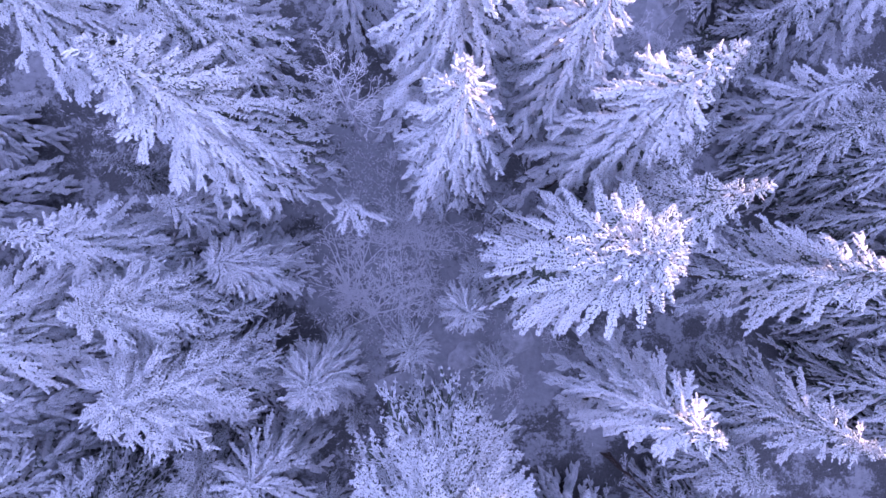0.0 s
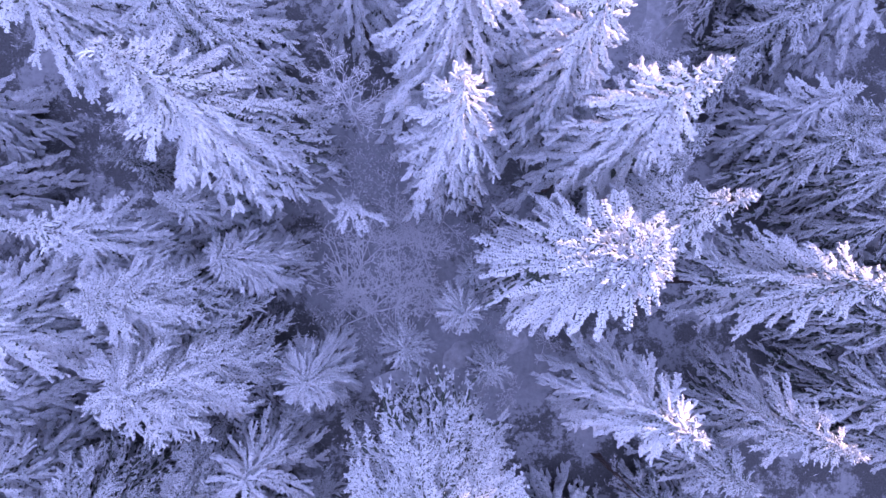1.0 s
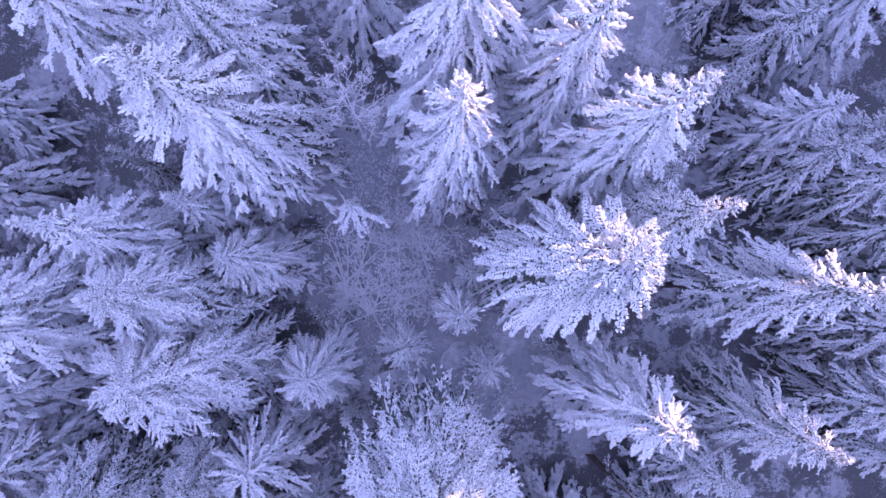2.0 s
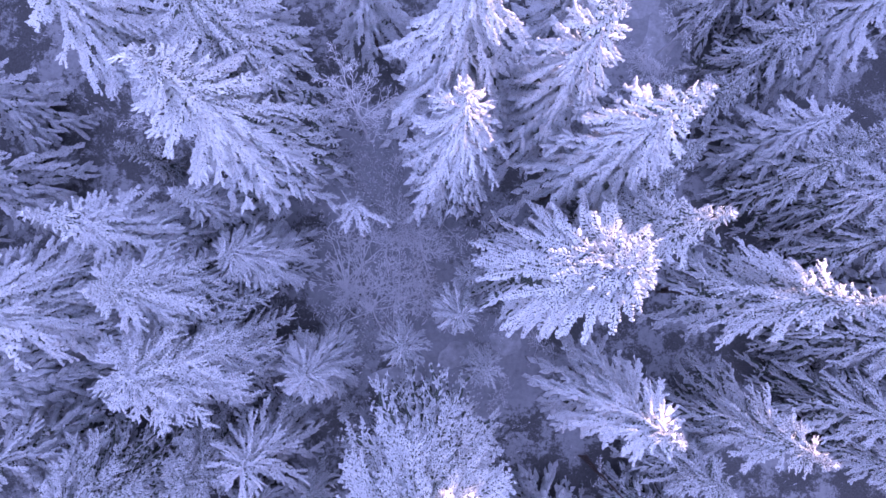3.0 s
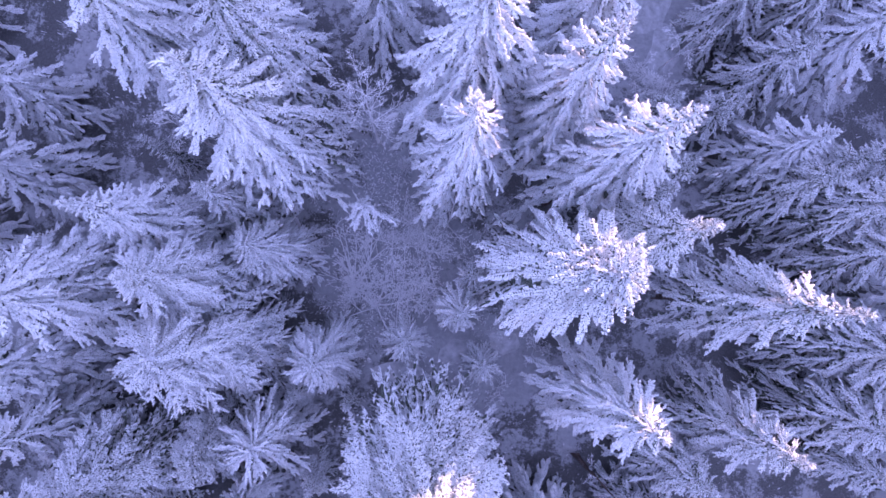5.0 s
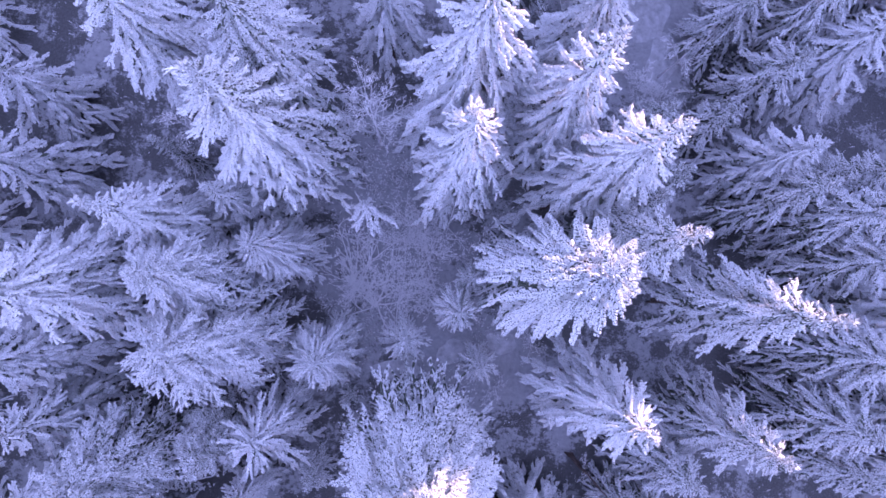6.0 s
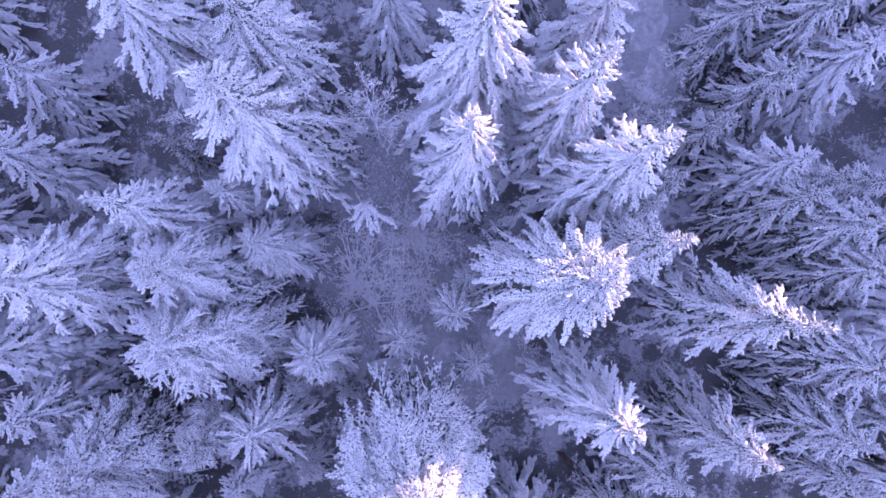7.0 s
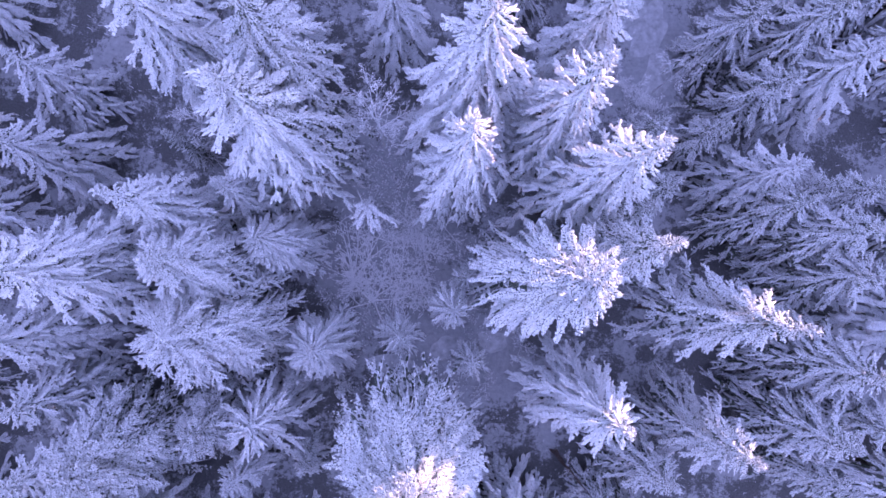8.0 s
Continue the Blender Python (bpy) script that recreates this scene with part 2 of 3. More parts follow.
LEADERS = {kind: leader_mesh(kind, rng) for kind in KINDS}


def bough_poses(height, radius, rng, bottom, density, taper, droop):
    """Yields length, azimuth, height and pitch of each bough of a conifer: a cone that widens fast below the tip."""
    z = height - 0.30
    az = rng.uniform(0, 360)
    one_side = rng.uniform(0, 360)
    while z > bottom:
        d = height - z
        reach = radius * (1 - math.exp(-(d / (1.2 * taper)) ** 1.4 if taper > 2.3 else -d / taper)) + 0.05
        u = min(1.0, d / (2.6 * taper))
        n = 6 if d < 4 else 5
        az += rng.uniform(25, 50)
        for i in range(n):
            a = az + 360 * i / n + rng.uniform(-14, 14)
            r = reach * rng.uniform(0.74, 1.12) * (1 + 0.10 * math.cos(radians(a - one_side)))
            pitch = (-42 + 50 * d / 1.6 if d < 1.6 else 8 + (droop - 8) * min(1, (d - 1.6) / (1.3 * taper))) + rng.uniform(-7, 7)
            yield max(r / max(0.55, math.cos(radians(max(pitch, 0) + 6))), 0.22), a, z + rng.uniform(-0.2, 0.2), pitch
        z -= (0.34 + 0.34 * u - (0.10 if d < 1.2 else 0) + (1.0 if d > 8.0 else 0)) / density


def conifer(name, x, y, height, radius, kind, label, bottom=None, density=0.9, taper=3.0, droop=50, lean=(0, 0), group="spruces of the wood", thin_side=None):
    rng = random.Random(int(x * 131 + y * 977 + height * 17))
    tree = thing(name, x, y, ground_height(x, y) - 0.05, label, "tree", group)
    tree.matrix_world = tree.matrix_world @ pose(0, 0, 0, lean[0], lean[1], 0)
    girth = 0.016 * height + 0.03
    part("trunk", TRUNK, tree, Matrix.Diagonal((girth, girth, height - 0.3, 1)), "dark bark dusted with rime")
    part("leader", LEADERS[kind], tree, pose(0, 0, height - 0.75))
    for L, az, z, pitch in bough_poses(height, radius, rng, bottom if bottom is not None else max(0.14 * height, 0.3 * height - 1.2), density, taper, droop):
        near = min(LENGTHS, key=lambda q: abs(math.log(q / L)))
        k = L / near
        style = "sparse" if thin_side is not None and abs((az - thin_side + 180) % 360 - 180) < 38 else kind
        part("bough", rng.choice((BOUGHS if height - z < (6.3 if height > 13.0 else 3.6) else SHADED_BOUGHS)[(style, near)]), tree,
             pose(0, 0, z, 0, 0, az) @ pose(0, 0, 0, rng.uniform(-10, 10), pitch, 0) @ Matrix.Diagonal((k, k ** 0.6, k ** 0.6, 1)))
    return tree


def crown_tuft_mesh(radius, tall, count, rng):
    """A rounded cap of short upright shoots, each a cluster of snowy twigs."""
    s = Shape()
    for i in range(count):
        u = (i + 0.5) / count
        a, w = i * 2.39996 + rng.uniform(-0.3, 0.3), math.acos(1 - u)
        d = Vector((math.sin(w) * math.cos(a), math.sin(w) * math.sin(a), math.cos(w) * tall / radius)) * radius * rng.uniform(0.8, 1.08)
        out = Vector((math.cos(a) * math.sin(w), math.sin(a) * math.sin(w), 0.55)).normalized()
        p = Vector((d.x, d.y, d.z)) - out * 0.22
        s.lobe(p, p + out * rng.uniform(0.26, 0.40), rng.uniform(0.03, 0.05), 0, rng)
        for j in range(4):
            q = p + out * rng.uniform(0.02, 0.2)
            b = rng.uniform(0, 6.283)
            way = (out + Vector((math.cos(b), math.sin(b), rng.uniform(-0.2, 0.6))) * 0.9).normalized()
            s.lobe(q, q + way * rng.uniform(0.13, 0.22), rng.uniform(0.022, 0.038), 0, rng)
    return s.mesh("crown_tuft", [SNOW, NEEDLE])


# ---- ground ----
def ground_mesh():
    line = [0.7 * i for i in range(-64, 65)]
    step, edge = 1.0, 45.5
    while edge < 2600:
        line = [-edge] + line + [edge]
        step *= 1.45
        edge += step
    n = len(line)
    verts = [(x, y, ground_height(x, y)) for y in line for x in line]
    faces = [(j * n + i, j * n + i + 1, (j + 1) * n + i + 1, (j + 1) * n + i) for j in range(n - 1) for i in range(n - 1)]
    me = bpy.data.meshes.new("ground")
    me.from_pydata(verts, [], faces)
    me.materials.append(GROUND)
    me.polygons.foreach_set("use_smooth", [True] * len(faces))
    return me


tagged(new("ground", ground_mesh()), "snow-dusted forest floor with dark leaf litter showing through, coloured brighter in the clearings", "ground", kind="structure")

# ---- tall spruces round the clearing ----
HEAVY = "tall spruce with thick fingers of snow on drooping boughs"
SUNNY = "tall snow-covered spruce with its top in warm sunlight"
PLUME = "rime-covered spruce with feathery herringbone boughs"
THIN = "spruce with thin snow and green needles showing"
conifer("spruce", 1.01, 4.98, 18.6, 2.4, "laden", SUNNY)
conifer("spruce", 1.05, 8.33, 20.0, 3.2, "finger", HEAVY, bottom=5.0)
conifer("spruce", 4.73, 7.21, 19.9, 2.6, "finger", SUNNY, taper=4.0)
conifer("spruce", 6.53, 4.67, 20.3, 2.9, "finger", SUNNY, taper=4.0)
conifer("spruce", 7.91, 2.01, 18.7, 2.6, "sparse", THIN, taper=4.5)
domed = conifer("spruce", 5.35, 0.5, 18.8, 2.8, "frond", "broad rime-covered spruce with its rounded top in sunlight", taper=1.7, density=2.1, droop=52)
part("crown_tuft", crown_tuft_mesh(0.95, 1.5, 130, random.Random(3)), domed, pose(0, 0, 17.25), "dense rounded top of short snowy shoots")
conifer("spruce", 13.23, -0.08, 17.5, 3.1, "sparse", "slender spruce with thin snow and a long sunlit top", taper=4.6)
conifer("spruce", 8.34, -4.7, 15.5, 2.8, "finger", SUNNY)
laden = conifer("spruce", -6.8, 4.65, 20.4, 3.05, "laden", "large spruce laden with long overlapping fingers of snow", taper=3.3, density=1.15, thin_side=35)
tip = Shape()
tip_rng = random.Random(8)
bow = [Vector((-0.95 * u, 0.10 * math.sin(3.0 * u), 19.1 + 0.42 * math.sin(2.3 * u))) for u in (0, 0.2, 0.4, 0.6, 0.8, 1.0)]
tip.tube(bow, [0.034, 0.032, 0.028, 0.026, 0.022, 0.012], 5, 0, 1.0, tip_rng, 0.3)
for i in range(12):
    p = bow[i // 3].lerp(bow[i // 3 + 1], tip_rng.random())
    w = math.pi + (1 if i % 2 else -1) * tip_rng.uniform(0.5, 1.1)
    tip.lobe(p, p + Vector((math.cos(w), math.sin(w), 0.15)) * tip_rng.uniform(0.10, 0.30), 0.022, 0, tip_rng)
part("bent_tip", tip.mesh("bent_tip", [TWIG]), laden, None, "bent leading shoot white with rime")
conifer("spruce", -11.3, 7.9, 19.0, 2.8, "finger", HEAVY)
conifer("spruce", -7.17, 7.79, 19.0, 2.9, "sparse", THIN)
conifer("spruce", -11.33, 1.05, 16.4, 2.3, "heavy", HEAVY, taper=4.0)
conifer("spruce", -14.6, -2.21, 17.0, 3.1, "finger", HEAVY)
conifer("spruce", -9.92, -1.1, 15.4, 3.0, "plume", PLUME, density=0.95)
conifer("spruce", -9.66, -4.07, 13.2, 3.8, "plume", PLUME, density=1.1, taper=2.2)
bushy_pine = conifer("pine", 0.75, -8.8, 16.7, 3.7, "tuft", "bushy rime-covered pine with tufted shoots and a sunlit top", taper=2.3, density=1.7, droop=52, group="pines of the wood")
part("crown_tuft", crown_tuft_mesh(1.5, 1.9, 240, random.Random(4)), bushy_pine, pose(0, 0, 14.7), "dense rounded top of short rimed shoots")
conifer("pine", -13.7, -11.0, 10.8, 3.5, "tuft", "bushy rime-covered pine with dense tufted shoots", taper=2.2, density=1.6, droop=48, group="pines of the wood")
conifer("spruce", 5.84, 11.46, 16.0, 2.6, "finger", HEAVY)

# ---- lower spruces ----
LOW = "medium spruce in shade with snow along its boughs"
conifer("spruce", 14.4, -5.6, 13.6, 2.7, "sparse", "medium spruce with a crooked tip touched by sunlight")
conifer("spruce", 20.42, -4.99, 11.0, 3.3, "sparse", LOW)
conifer("spruce", 16.54, 12.0, 9.4, 3.0, "sparse", LOW)
conifer("spruce", 19.56, 13.37, 11.0, 3.1, "heavy", LOW)
conifer("spruce", 16.76, 7.55, 10.2, 2.8, "heavy", LOW)
conifer("spruce", 17.53, 6.0, 10.0, 2.8, "sparse", LOW)
conifer("spruce", 20.13, 4.97, 11.5, 3.1, "sparse", LOW)
conifer("spruce", 12.85, -7.99, 10.0, 2.8, "sparse", LOW)
conifer("spruce", -20.4, 7.2, 9.0, 3.0, "finger", LOW)
conifer("spruce", -20.0, 3.1, 10.0, 2.9, "finger", LOW)
conifer("spruce", -6.89, -8.49, 8.0, 3.0, "finger", "young spruce with a star of long curved snowy boughs", density=0.75, taper=1.4)
conifer("spruce", -17.0, -8.8, 10.5, 2.6, "finger", LOW)
conifer("spruce", -18.3, -5.9, 12.0, 2.8, "finger", LOW)
conifer("spruce", -16.12, -11.75, 11.0, 2.6, "finger", LOW)
conifer("spruce", -3.1, 12.3, 13.0, 2.2, "heavy", LOW)
conifer("spruce", 14.9, 15.48, 9.0, 2.9, "sparse", LOW)
conifer("spruce", 17.99, 15.59, 11.0, 3.1, "sparse", LOW)
conifer("spruce", 6.9, -11.7, 10.0, 2.5, "finger", LOW)
conifer("spruce", 21.03, 2.88, 11.0, 3.1, "sparse", LOW)
conifer("spruce", 20.75, -1.71, 12.0, 3.3, "sparse", LOW)
conifer("spruce", -13.35, 0.27, 10.0, 2.0, "heavy", LOW)
conifer("spruce", -7.45, 0.41, 10.6, 1.9, "laden", "small bushy spruce thick with snow", taper=2.2, density=1.9, droop=40)
conifer("spruce", -9.04, 2.45, 12.0, 1.9, "heavy", LOW)
conifer("spruce", -4.55, -4.6, 8.3, 2.1, "laden", "small bushy spruce thick with rime", taper=2.0, density=1.7, droop=40)
conifer("spruce", 11.4, -10.6, 7.0, 2.0, "sparse", THIN)

# ---- saplings in the clearing ----
SAP = "spruce sapling with a rosette of snowy boughs"
conifer("spruce_sapling", 1.95, -1.65, 7.1, 1.25, "finger", SAP, group="saplings of the clearing", density=1.0, taper=0.6, droop=24)
conifer("spruce_sapling", -0.6, -3.5, 5.2, 1.35, "laden", SAP, group="saplings of the clearing", density=0.9, taper=1.0, droop=30)
drooping = thing("spruce_sapling", -3.2, 3.1, ground_height(-3.2, 3.1) - 0.05, "thin sapling with a few broad drooping snowy boughs", "tree", "saplings of the clearing")
part("trunk", TRUNK, drooping, Matrix.Diagonal((0.12, 0.12, 6.0, 1)), "dark bark dusted with rime")
part("leader", LEADERS["heavy"], drooping, pose(0, 0, 5.5))
for az, L, z in ((-163, 0.8, 5.6), (-131, 1.25, 5.5), (-109, 1.5, 5.5), (-72, 1.6, 5.45), (-27, 2.0, 5.5), (-50, 0.9, 5.2), (60, 0.45, 5.8)):
    part("bough", BOUGHS[("finger", 1.1)][int(L * 20) % 3], drooping, pose(0, 0, z, 0, 0, az) @ pose(0, 0, 0, 0, 14, 0) @ Matrix.Diagonal((L / 1.1, 1.75, 1.1, 1)))
conifer("spruce_sapling", 2.53, 0.12, 5.2, 0.9, "heavy", SAP, group="saplings of the clearing", density=1.0, taper=0.7, droop=30)
conifer("spruce_sapling", 3.42, -4.4, 5.0, 1.3, "laden", SAP, group="saplings of the clearing", density=0.9, taper=1.2)
conifer("spruce_sapling", -13.4, 4.9, 7.4, 0.75, "sparse", "slim young spruce half hidden below taller trees", group="saplings of the clearing", taper=2.2)
conifer("spruce_sapling", -3.31, -7.13, 4.0, 1.2, "plume", SAP, group="saplings of the clearing")

# ---- low spruces that fill the gaps ----
FILL = "low spruce in shade with snow on its lower boughs"
conifer("spruce", 11.4, 6.0, 9.0, 2.4, "sparse", FILL)
conifer("spruce", 10.9, 9.2, 8.0, 2.3, "sparse", FILL)
conifer("spruce", 16.49, 0.64, 10.0, 2.6, "sparse", FILL)
conifer("spruce", 4.59, 9.3, 8.0, 2.0, "sparse", THIN)
conifer("spruce", -6.0, -6.85, 5.0, 1.7, "heavy", FILL)
conifer("spruce", -9.6, -9.5, 7.6, 2.6, "tuft", FILL, taper=2.0, density=1.3)
conifer("spruce", -2.87, -9.4, 4.0, 1.4, "plume", FILL)
conifer("spruce", -4.6, -11.2, 5.0, 2.0, "plume", FILL)
conifer("spruce", -14.3, -0.9, 8.0, 2.2, "heavy", FILL)
conifer("spruce", -1.9, -11.5, 5.0, 1.8, "plume", FILL)
conifer("spruce", -7.8, -12.0, 7.0, 2.2, "heavy", FILL)
conifer("spruce", 3.6, -11.8, 8.0, 2.2, "heavy", FILL)
conifer("spruce", 9.0, -12.5, 8.5, 2.4, "sparse", FILL)
conifer("spruce", 13.2, -11.5, 9.0, 2.6, "sparse", FILL)
conifer("spruce", 9.51, 4.3, 11.5, 2.2, "sparse", THIN)
conifer("spruce", 14.2, 9.6, 7.5, 2.3, "sparse", FILL)
conifer("spruce", -14.6, 11.6, 11.0, 2.6, "heavy", FILL)
conifer("spruce", 19.9, 7.4, 8.5, 2.5, "sparse", FILL)
conifer("spruce", -8.6, 11.8, 9.0, 2.3, "heavy", FILL)
conifer("spruce", 22.3, 7.6, 8.5, 2.7, "sparse", FILL)
conifer("spruce", 24.2, -4.4, 9.5, 2.8, "sparse", FILL)
conifer("spruce", 22.6, -7.6, 8.5, 2.6, "sparse", FILL)
conifer("spruce", -18.3, -1.3, 9.0, 2.6, "heavy", FILL)


# ---- the wood goes on round the view, with added trees that block light ----
def crown_mesh(height, radius, seed):
    rng = random.Random(seed)
    s = Shape()
    for L, az, z, pitch in bough_poses(height, radius, rng, 0.04 * height, 0.75, 3.0, 42):
        at = pose(0, 0, z, 0, 0, az) @ pose(0, 0, 0, rng.uniform(-10, 10), pitch, 0)
        pts = [at @ Vector((L * u, 0, L * (0.1 * u - 0.3 * u * u))) for u in (0, 0.5, 1)]
        s.tube(pts, [0.09, 0.30, 0.05], 3, 0, 0.7, rng, 0.4)
        for i in range(4):
            u = 0.34 + 0.17 * i
            p = pts[0].lerp(pts[1], 2 * u) if u < 0.5 else pts[1].lerp(pts[2], 2 * u - 1)
            w = radians(az + (1 if i % 2 else -1) * rng.uniform(35, 65))
            reach = min(1.0, 0.34 * L) * rng.uniform(0.75, 1.15)
            s.lobe(p, p + Vector((math.cos(w), math.sin(w), -rng.uniform(0.5, 0.9))) * reach, rng.uniform(0.13, 0.20), 1 if i == 2 else 0, rng)
    return s.mesh("crown", [SNOW, NEEDLE])


def full_crown_mesh(height, radius, kind, seed):
    """All boughs of a spruce at the margin, in one mesh."""
    rng = random.Random(seed)
    s = Shape()
    for L, az, z, pitch in bough_poses(height, radius, rng, 0.12 * height, 0.62, 3.2, 48):
        # the last value bares more dark needles, to dim these crowns like shade
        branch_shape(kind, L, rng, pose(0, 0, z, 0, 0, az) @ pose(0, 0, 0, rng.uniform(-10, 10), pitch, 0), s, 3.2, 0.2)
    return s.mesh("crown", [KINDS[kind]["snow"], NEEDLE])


CROWNS = [(h, crown_mesh(h, r, i)) for i, (h, r) in enumerate(((19.0, 3.0), (16.0, 2.8), (13.5, 2.6)))]
FULL = [(h, full_crown_mesh(h, 2.7, kind, i)) for i, (h, kind) in enumerate(((11.0, "heavy"), (10.5, "sparse"), (12.5, "heavy")))]


def outer_spruce(x, y, stock, size, turn, label="snow-covered spruce added outside the view to shade the wood"):
    h, me = stock
    tree = thing("spruce", x, y, ground_height(x, y) - 0.05, label, "tree", "spruces of the surrounding wood", turn)
    part("trunk", TRUNK, tree, Matrix.Diagonal((0.3, 0.3, h * size - 0.3, 1)), "dark bark dusted with rime")
    part("crown", me, tree, Matrix.Diagonal((size, size, size, 1)))


rng = random.Random(5)
taken = []


def free(x, y, gap):
    if any((x - a) ** 2 + (y - b) ** 2 < gap * gap for a, b in taken):
        return False
    taken.append((x, y))
    return True


# unseen spruces added sunward as blockers; their heights set which tops catch sun
for i in range(3500):
    along, across = rng.uniform(31, 45), rng.uniform(-32, 34)
    x, y = along * math.cos(SUN_AT) - across * math.sin(SUN_AT), along * math.sin(SUN_AT) + across * math.cos(SUN_AT)
    if free(x, y, 2.8):
        tall = 0.176 * (along - 30) + float(np.interp(across, (-30, -14.6, -10.2, -9.0, -6.3, -4.8, -2, 1, 2.4, 4.5, 6.5, 8),
                                                      (15.5, 15.9, 15.4, 18.6, 19.3, 21.6, 21.2, 17.5, 19.7, 19.4, 28.0, 30.0)))
        outer_spruce(x, y, CROWNS[0], tall / CROWNS[0][0] * rng.uniform(0.97, 1.02), rng.uniform(0, 360))
# unseen low spruces added to plug sun leaks beneath the blocking trees
for i in range(900):
    along, across = (26.9, 1.0 + 0.9 * i) if i < 4 else (rng.uniform(27.8, 31.0), rng.uniform(-20, 10))
    x, y = along * math.cos(SUN_AT) - across * math.sin(SUN_AT), along * math.sin(SUN_AT) + across * math.cos(SUN_AT)
    if i < 4 or free(x, y, 1.7):
        outer_spruce(x, y, FULL[0], rng.uniform(0.48, 0.62), rng.uniform(0, 360), "unseen young spruce added to keep low sun off the ground")
# more unseen spruces, enlarged at x < -8 to block sky light there
for i in range(3200):
    x, y = rng.uniform(-40, 42), rng.uniform(-36, 40)
    if (abs(x) > 29 or y < -19 or y > 23.5) and x * math.cos(SUN_AT) + y * math.sin(SUN_AT) < 29:
        if free(x, y, 5.0):
            outer_spruce(x, y, rng.choice(CROWNS), rng.uniform(0.85, 1.0) * (1.5 if x < -8 else 1.0), rng.uniform(0, 360))
# the margin of the view; its outermost trees are enlarged to cut sky light
for o in [o for o in scene.objects if o.name.split(".")[0] in ("spruce", "pine") and o.parent is None]:
    taken.append((o.location.x, o.location.y))
for i in range(900):
    x, y = rng.uniform(-27, 28), rng.uniform(-17.5, 19)
    if (x > 18 or x < -20.5 or abs(y - 1.0) > 14) and free(x, y, 4.3):
        tall = 1.5 if abs(x) > 27.3 or abs(y - 1.0) > 17.2 else 1.0
        outer_spruce(x, y, rng.choice(FULL), tall * rng.uniform(0.9, 1.1), rng.uniform(0, 360), LOW)


# ---- bare trees and brush ----
def stem_shape(length, rng, fine, radius=0.03, lean=0.6):
    """A thin arching stem whose side twigs end in small lumps of rime."""
    s = Shape()
    turn = rng.uniform(-0.35, 0.35)

    def at(u):
        return Vector((length * lean * u ** 1.4, turn * length * u * u, length * (0.95 * u - 0.45 * lean * u * u)))

    n = 7
    s.tube([at(i / n) for i in range(n + 1)], [radius * (1.25 - 0.8 * i / n) for i in range(n + 1)], 3, 0)
    for i in range(fine):
        u = rng.uniform(0.2, 1.0)
        p = at(u)
        q = at(u + 0.03)
        a = math.atan2(q.y - p.y, q.x - p.x) + rng.choice((-1, 1)) * rng.uniform(0.35, 1.2)
        L = rng.uniform(0.12, 0.34) * (1.25 - 0.7 * u) * length
        d = Vector((math.cos(a), math.sin(a), rng.uniform(0.0, 0.6)))
        e = p + d * L
        m = p.lerp(e, 0.5) + Vector((rng.uniform(-0.05, 0.05), rng.uniform(-0.05, 0.05), 0.05 * L))
        s.tube([p, m, e], [radius * 0.6, radius * 0.5, radius * 0.4], 3, 0, close=False)
        for j in range(3):
            b = a + rng.choice((-1, 1)) * rng.uniform(0.3, 1.0)
            q = m.lerp(e, rng.random())
            s.lobe(q, q + Vector((math.cos(b), math.sin(b), rng.uniform(0, 0.5))) * L * rng.uniform(0.25, 0.5), radius * rng.uniform(0.5, 1.0), 0, rng)
    return s.mesh("stem", [TWIG])


rng = random.Random(21)
STEMS = [stem_shape(rng.uniform(1.6, 2.6), rng, 13, 0.024, rng.uniform(0.3, 0.8)) for _ in range(6)]
BARE_TRUNK = TRUNK.copy()
BARE_TRUNK.materials[0] = TWIG
BARE_LIMBS = [stem_shape(2.6, rng, 17, 0.026, 0.7) for _ in range(4)]


def shrub(x, y, size, stems, label):
    bush = thing("bare_shrub", x, y, ground_height(x, y) - 0.03, label, "shrub", "brush of the clearing")
    for i in range(stems):
        k = size * rng.uniform(0.7, 1.2)
        part("stem", rng.choice(STEMS), bush, pose(rng.uniform(-0.2, 0.2), rng.uniform(-0.2, 0.2), 0, rng.uniform(-15, 15), rng.uniform(0, 25), rng.uniform(0, 360)) @ Matrix.Diagonal((k, k, k, 1)))


def bare_tree(x, y, height, label, limbs=15):
    tree = thing("bare_tree", x, y, ground_height(x, y) - 0.03, label, "tree", "bare trees of the wood")
    part("trunk", BARE_TRUNK, tree, Matrix.Diagonal((0.16, 0.16, height * 0.95, 1)), "slim rimed trunk")
    for i in range(limbs):
        u = 0.35 + 0.62 * i / (limbs - 1)
        k = (1.15 - u) * rng.uniform(0.8, 1.2) + 0.15
        part("limb", rng.choice(BARE_LIMBS), tree, pose(0, 0, height * u, 0, rng.uniform(-5, 15), i * 137.5 + rng.uniform(-20, 20)) @ Matrix.Diagonal((k, k, k, 1)))


bare_tree(-3.3, 7.3, 12.8, "slender leafless tree covered in white rime")
bare_tree(-12.1, 5.8, 9.2, "small leafless tree with pale rimed twigs", 6)
bare_tree(12.6, 13.2, 6.0, "thin leafless young tree speckled with rime", 6)
for cx, cy, wide, count in ((-2.7, -0.6, 1.3, 4), (0.6, 1.9, 1.1, 4), (-0.7, 3.1, 1.2, 3), (0.0, -0.6, 1.0, 2)):
    for i in range(count):
        shrub(rng.gauss(cx, 0.6 * wide), rng.gauss(cy, 0.5 * wide), rng.uniform(0.7, 1.3), rng.randint(5, 8), "tangled leafless shrub with rimed stems")
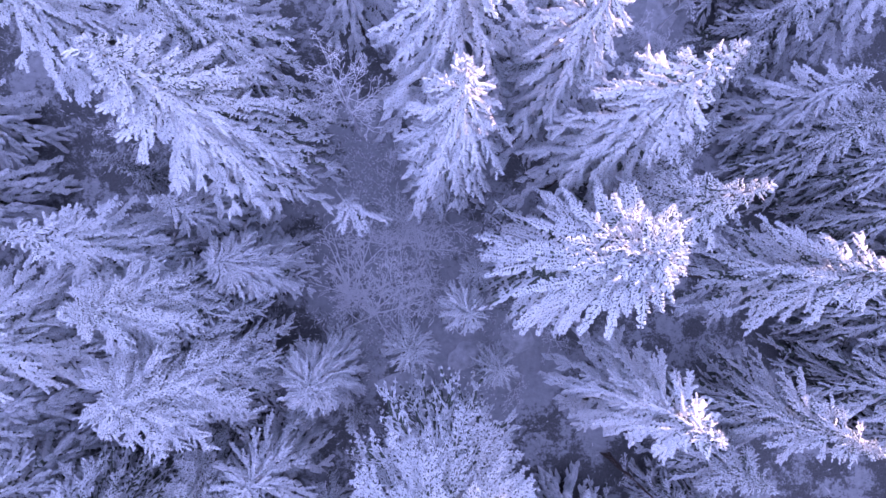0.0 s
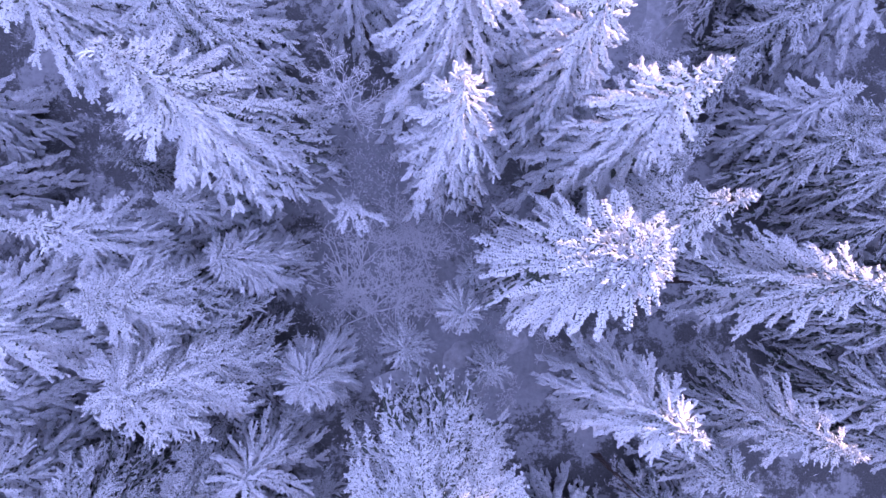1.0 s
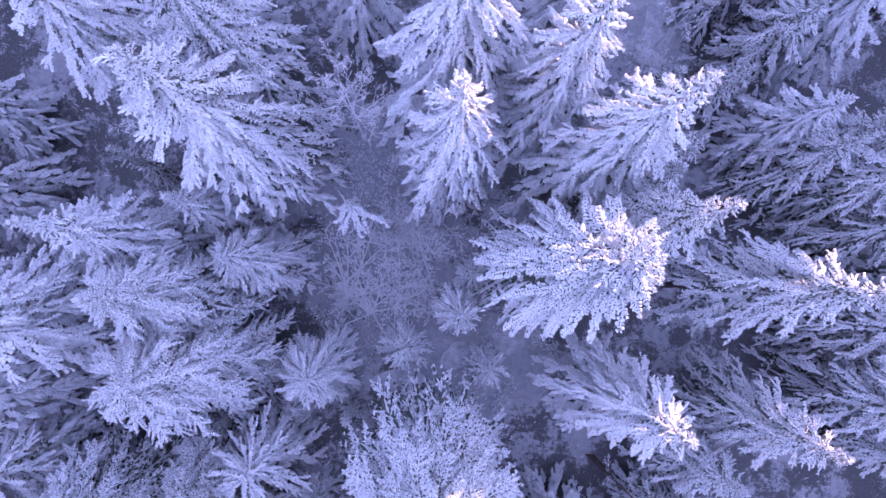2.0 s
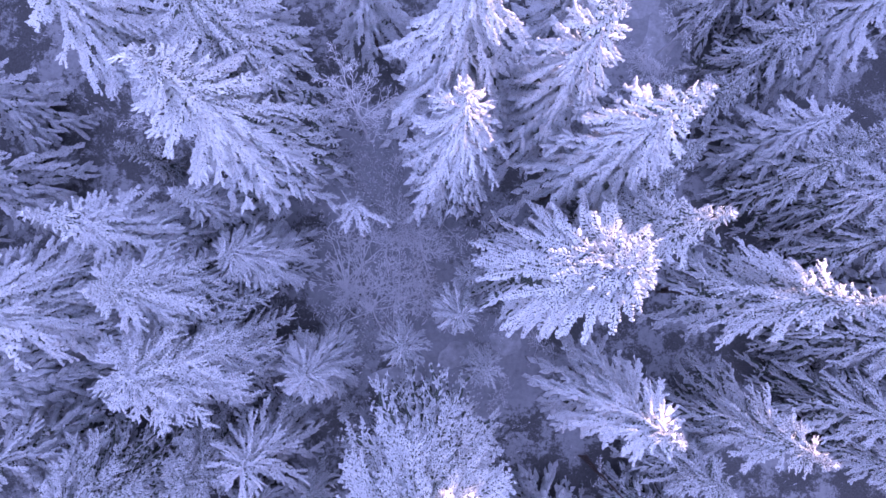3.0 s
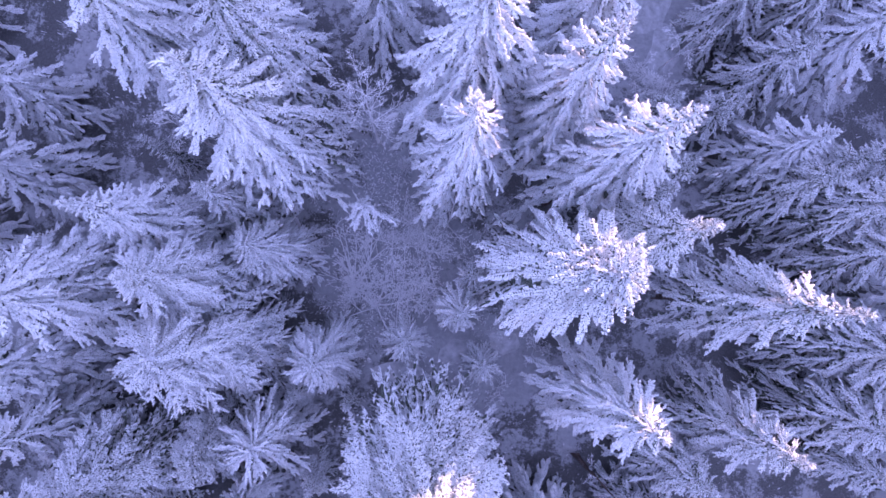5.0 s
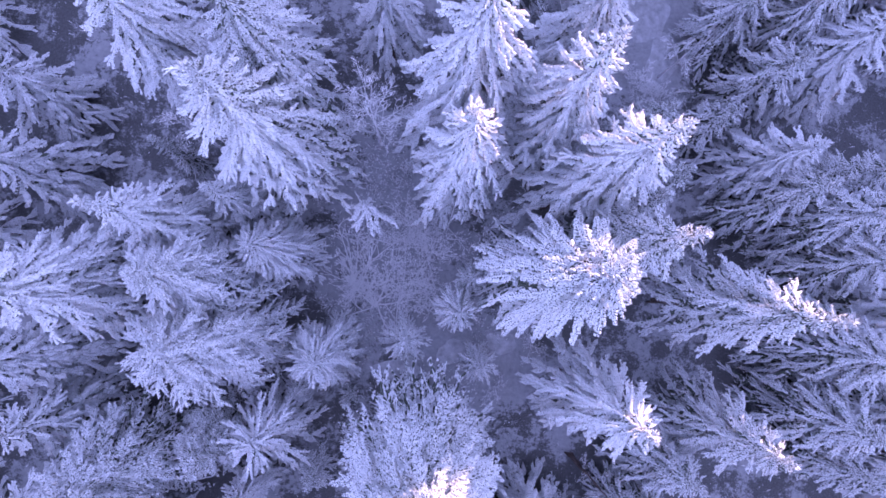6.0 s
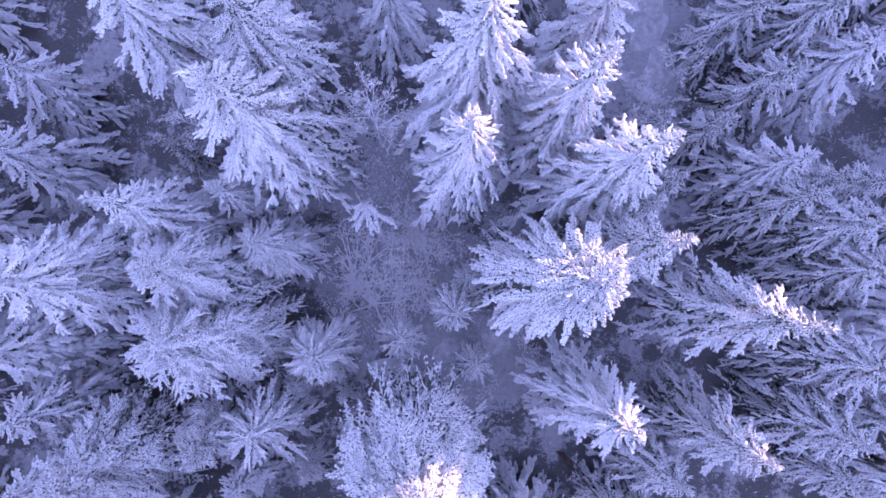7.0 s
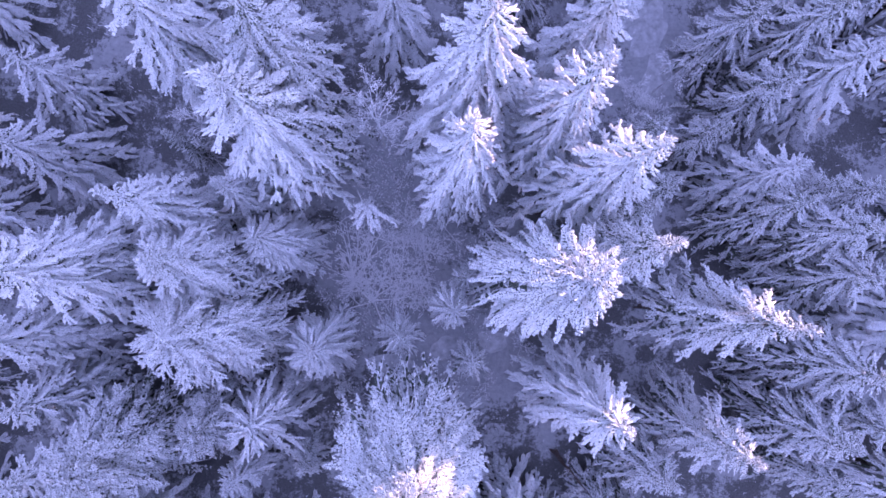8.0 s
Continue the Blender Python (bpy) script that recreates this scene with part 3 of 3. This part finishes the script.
for i in range(16):
    shrub(rng.uniform(-13, 12), rng.uniform(-9, 11), rng.uniform(0.5, 0.9), rng.randint(4, 6), "low leafless shrub with rimed stems")
for i in range(7):
    shrub(rng.uniform(10.3, 13), rng.uniform(10.5, 15), rng.uniform(0.6, 1.0), rng.randint(5, 7), "low leafless shrub with rimed stems")
ARCHES = [stem_shape(3.2, rng, 9, 0.050, 1.0) for _ in range(4)]


def dead_spruce(x, y, height, lean, turn):
    """A bare dark trunk with short dead branches, leaning out of the shade."""
    tree = thing("dead_spruce", x, y, ground_height(x, y) - 0.05, "leaning dead spruce with a bare dark trunk and broken branches", "tree", "bare trees of the wood")
    tree.matrix_world = tree.matrix_world @ pose(0, 0, 0, 0, 0, turn) @ pose(0, 0, 0, 0, lean, 0)
    part("trunk", TRUNK, tree, Matrix.Diagonal((0.34, 0.34, height, 1)), "bare dark bark")
    for i in range(9):
        k = rng.uniform(0.28, 0.5)
        part("dead_branch", rng.choice(BARE_LIMBS), tree, pose(0, 0, height * (0.3 + 0.07 * i), 0, rng.uniform(25, 60), i * 137.5) @ Matrix.Diagonal((k, k, k, 1)))


def bent_sapling(x, y, turns, size):
    """Long pale stems bowed almost to the ground, fanning from one root."""
    bent = thing("bent_sapling", x, y, ground_height(x, y) - 0.03, "bent leafless sapling with long rimed stems bowed to the ground", "sapling", "brush of the clearing")
    for turn in turns:
        k = size * rng.uniform(0.75, 1.15)
        part("stem", rng.choice(ARCHES), bent, pose(rng.uniform(-0.12, 0.12), rng.uniform(-0.12, 0.12), 0, 0, rng.uniform(18, 36), turn + rng.uniform(-8, 8)) @ Matrix.Diagonal((k, k, k, 1)))


bent_sapling(-2.6, -2.1, (10, 42, 68, 95, 120, 150, 205, 300), 0.9)
bent_sapling(-3.9, -1.6, (60, 78, 92, 104), 1.15)
bent_sapling(-3.2, 0.2, (55, 80, 110, 250), 0.8)
bent_sapling(-1.2, -1.0, (30, 75, 140, 260, 320), 0.75)
bent_sapling(0.2, 0.9, (70, 100, 230, 280), 0.75)
bent_sapling(-1.9, 1.4, (20, 88, 160, 265), 0.8)


dead_spruce(9.4, -9.3, 5.6, 16, -40)


def snow_drift(x, y, long, wide, turn):
    """A smooth shallow mound of snow with an uneven rim."""
    s = Shape()
    seed = x * 3.1 + y
    n, rings = 28, 5
    s.v.append(Vector((0, 0, 0.13)))
    for i in range(1, rings + 1):
        u = i / rings
        for k in range(n):
            w = 2 * math.pi * k / n
            f = u * (1 + 0.45 * noise.noise(Vector((1.3 * math.cos(w), 1.3 * math.sin(w), seed))))
            s.v.append(Vector((long * f * math.cos(w), wide * f * math.sin(w), 0.13 * (1 - u * u) - 0.05 * u)))
    for k in range(n):
        s.f.append((0, 1 + k, 1 + (k + 1) % n))
        s.m.append(0)
        for i in range(rings - 1):
            a, b = 1 + i * n + k, 1 + i * n + (k + 1) % n
            s.f.append((a, a + n, b + n, b))
            s.m.append(0)
    ob = new("snow_drift", s.mesh("snow_drift", [DRIFT]))
    ob.matrix_world = pose(x, y, ground_height(x, y), 0, 0, turn)
    tagged(ob, "smooth shallow drift of snow on the forest floor", "snow drift", "snow drifts")


snow_drift(-1.0, -5.65, 1.5, 0.7, 5)
snow_drift(2.2, -4.13, 1.3, 0.8, 30)
snow_drift(4.85, -3.34, 1.2, 0.9, 10)
snow_drift(11.9, 16.8, 1.5, 2.6, -15)
snow_drift(10.3, 18.6, 1.7, 1.7, 0)
snow_drift(13.0, 14.4, 1.1, 2.0, -25)


def undergrowth_mesh():
    """Rimed stalks, densest in the open middle of the wood."""
    s = Shape()
    for i in range(13000):
        if i % 4 == 0:
            x, y = rng.uniform(-26, 26), rng.uniform(-17, 17)
        else:
            x, y = rng.gauss(-0.8, 4.2), rng.gauss(2.0, 4.6)
        if noise.noise(Vector((x * 0.45, y * 0.45, 9.0))) < rng.uniform(-0.25, 0.4):
            continue
        p = Vector((x, y, ground_height(x, y) + 0.01))
        a = rng.uniform(0, 6.283)
        h = rng.uniform(0.08, 0.42)
        s.lobe(p, p + Vector((math.cos(a) * h * 0.6, math.sin(a) * h * 0.6, h)), rng.uniform(0.010, 0.034), 0, rng)
    return s.mesh("undergrowth", [TWIG])


tagged(new("undergrowth", undergrowth_mesh()), "rimed low plants and dead stalks poking through the snow", "undergrowth", kind="stuff")
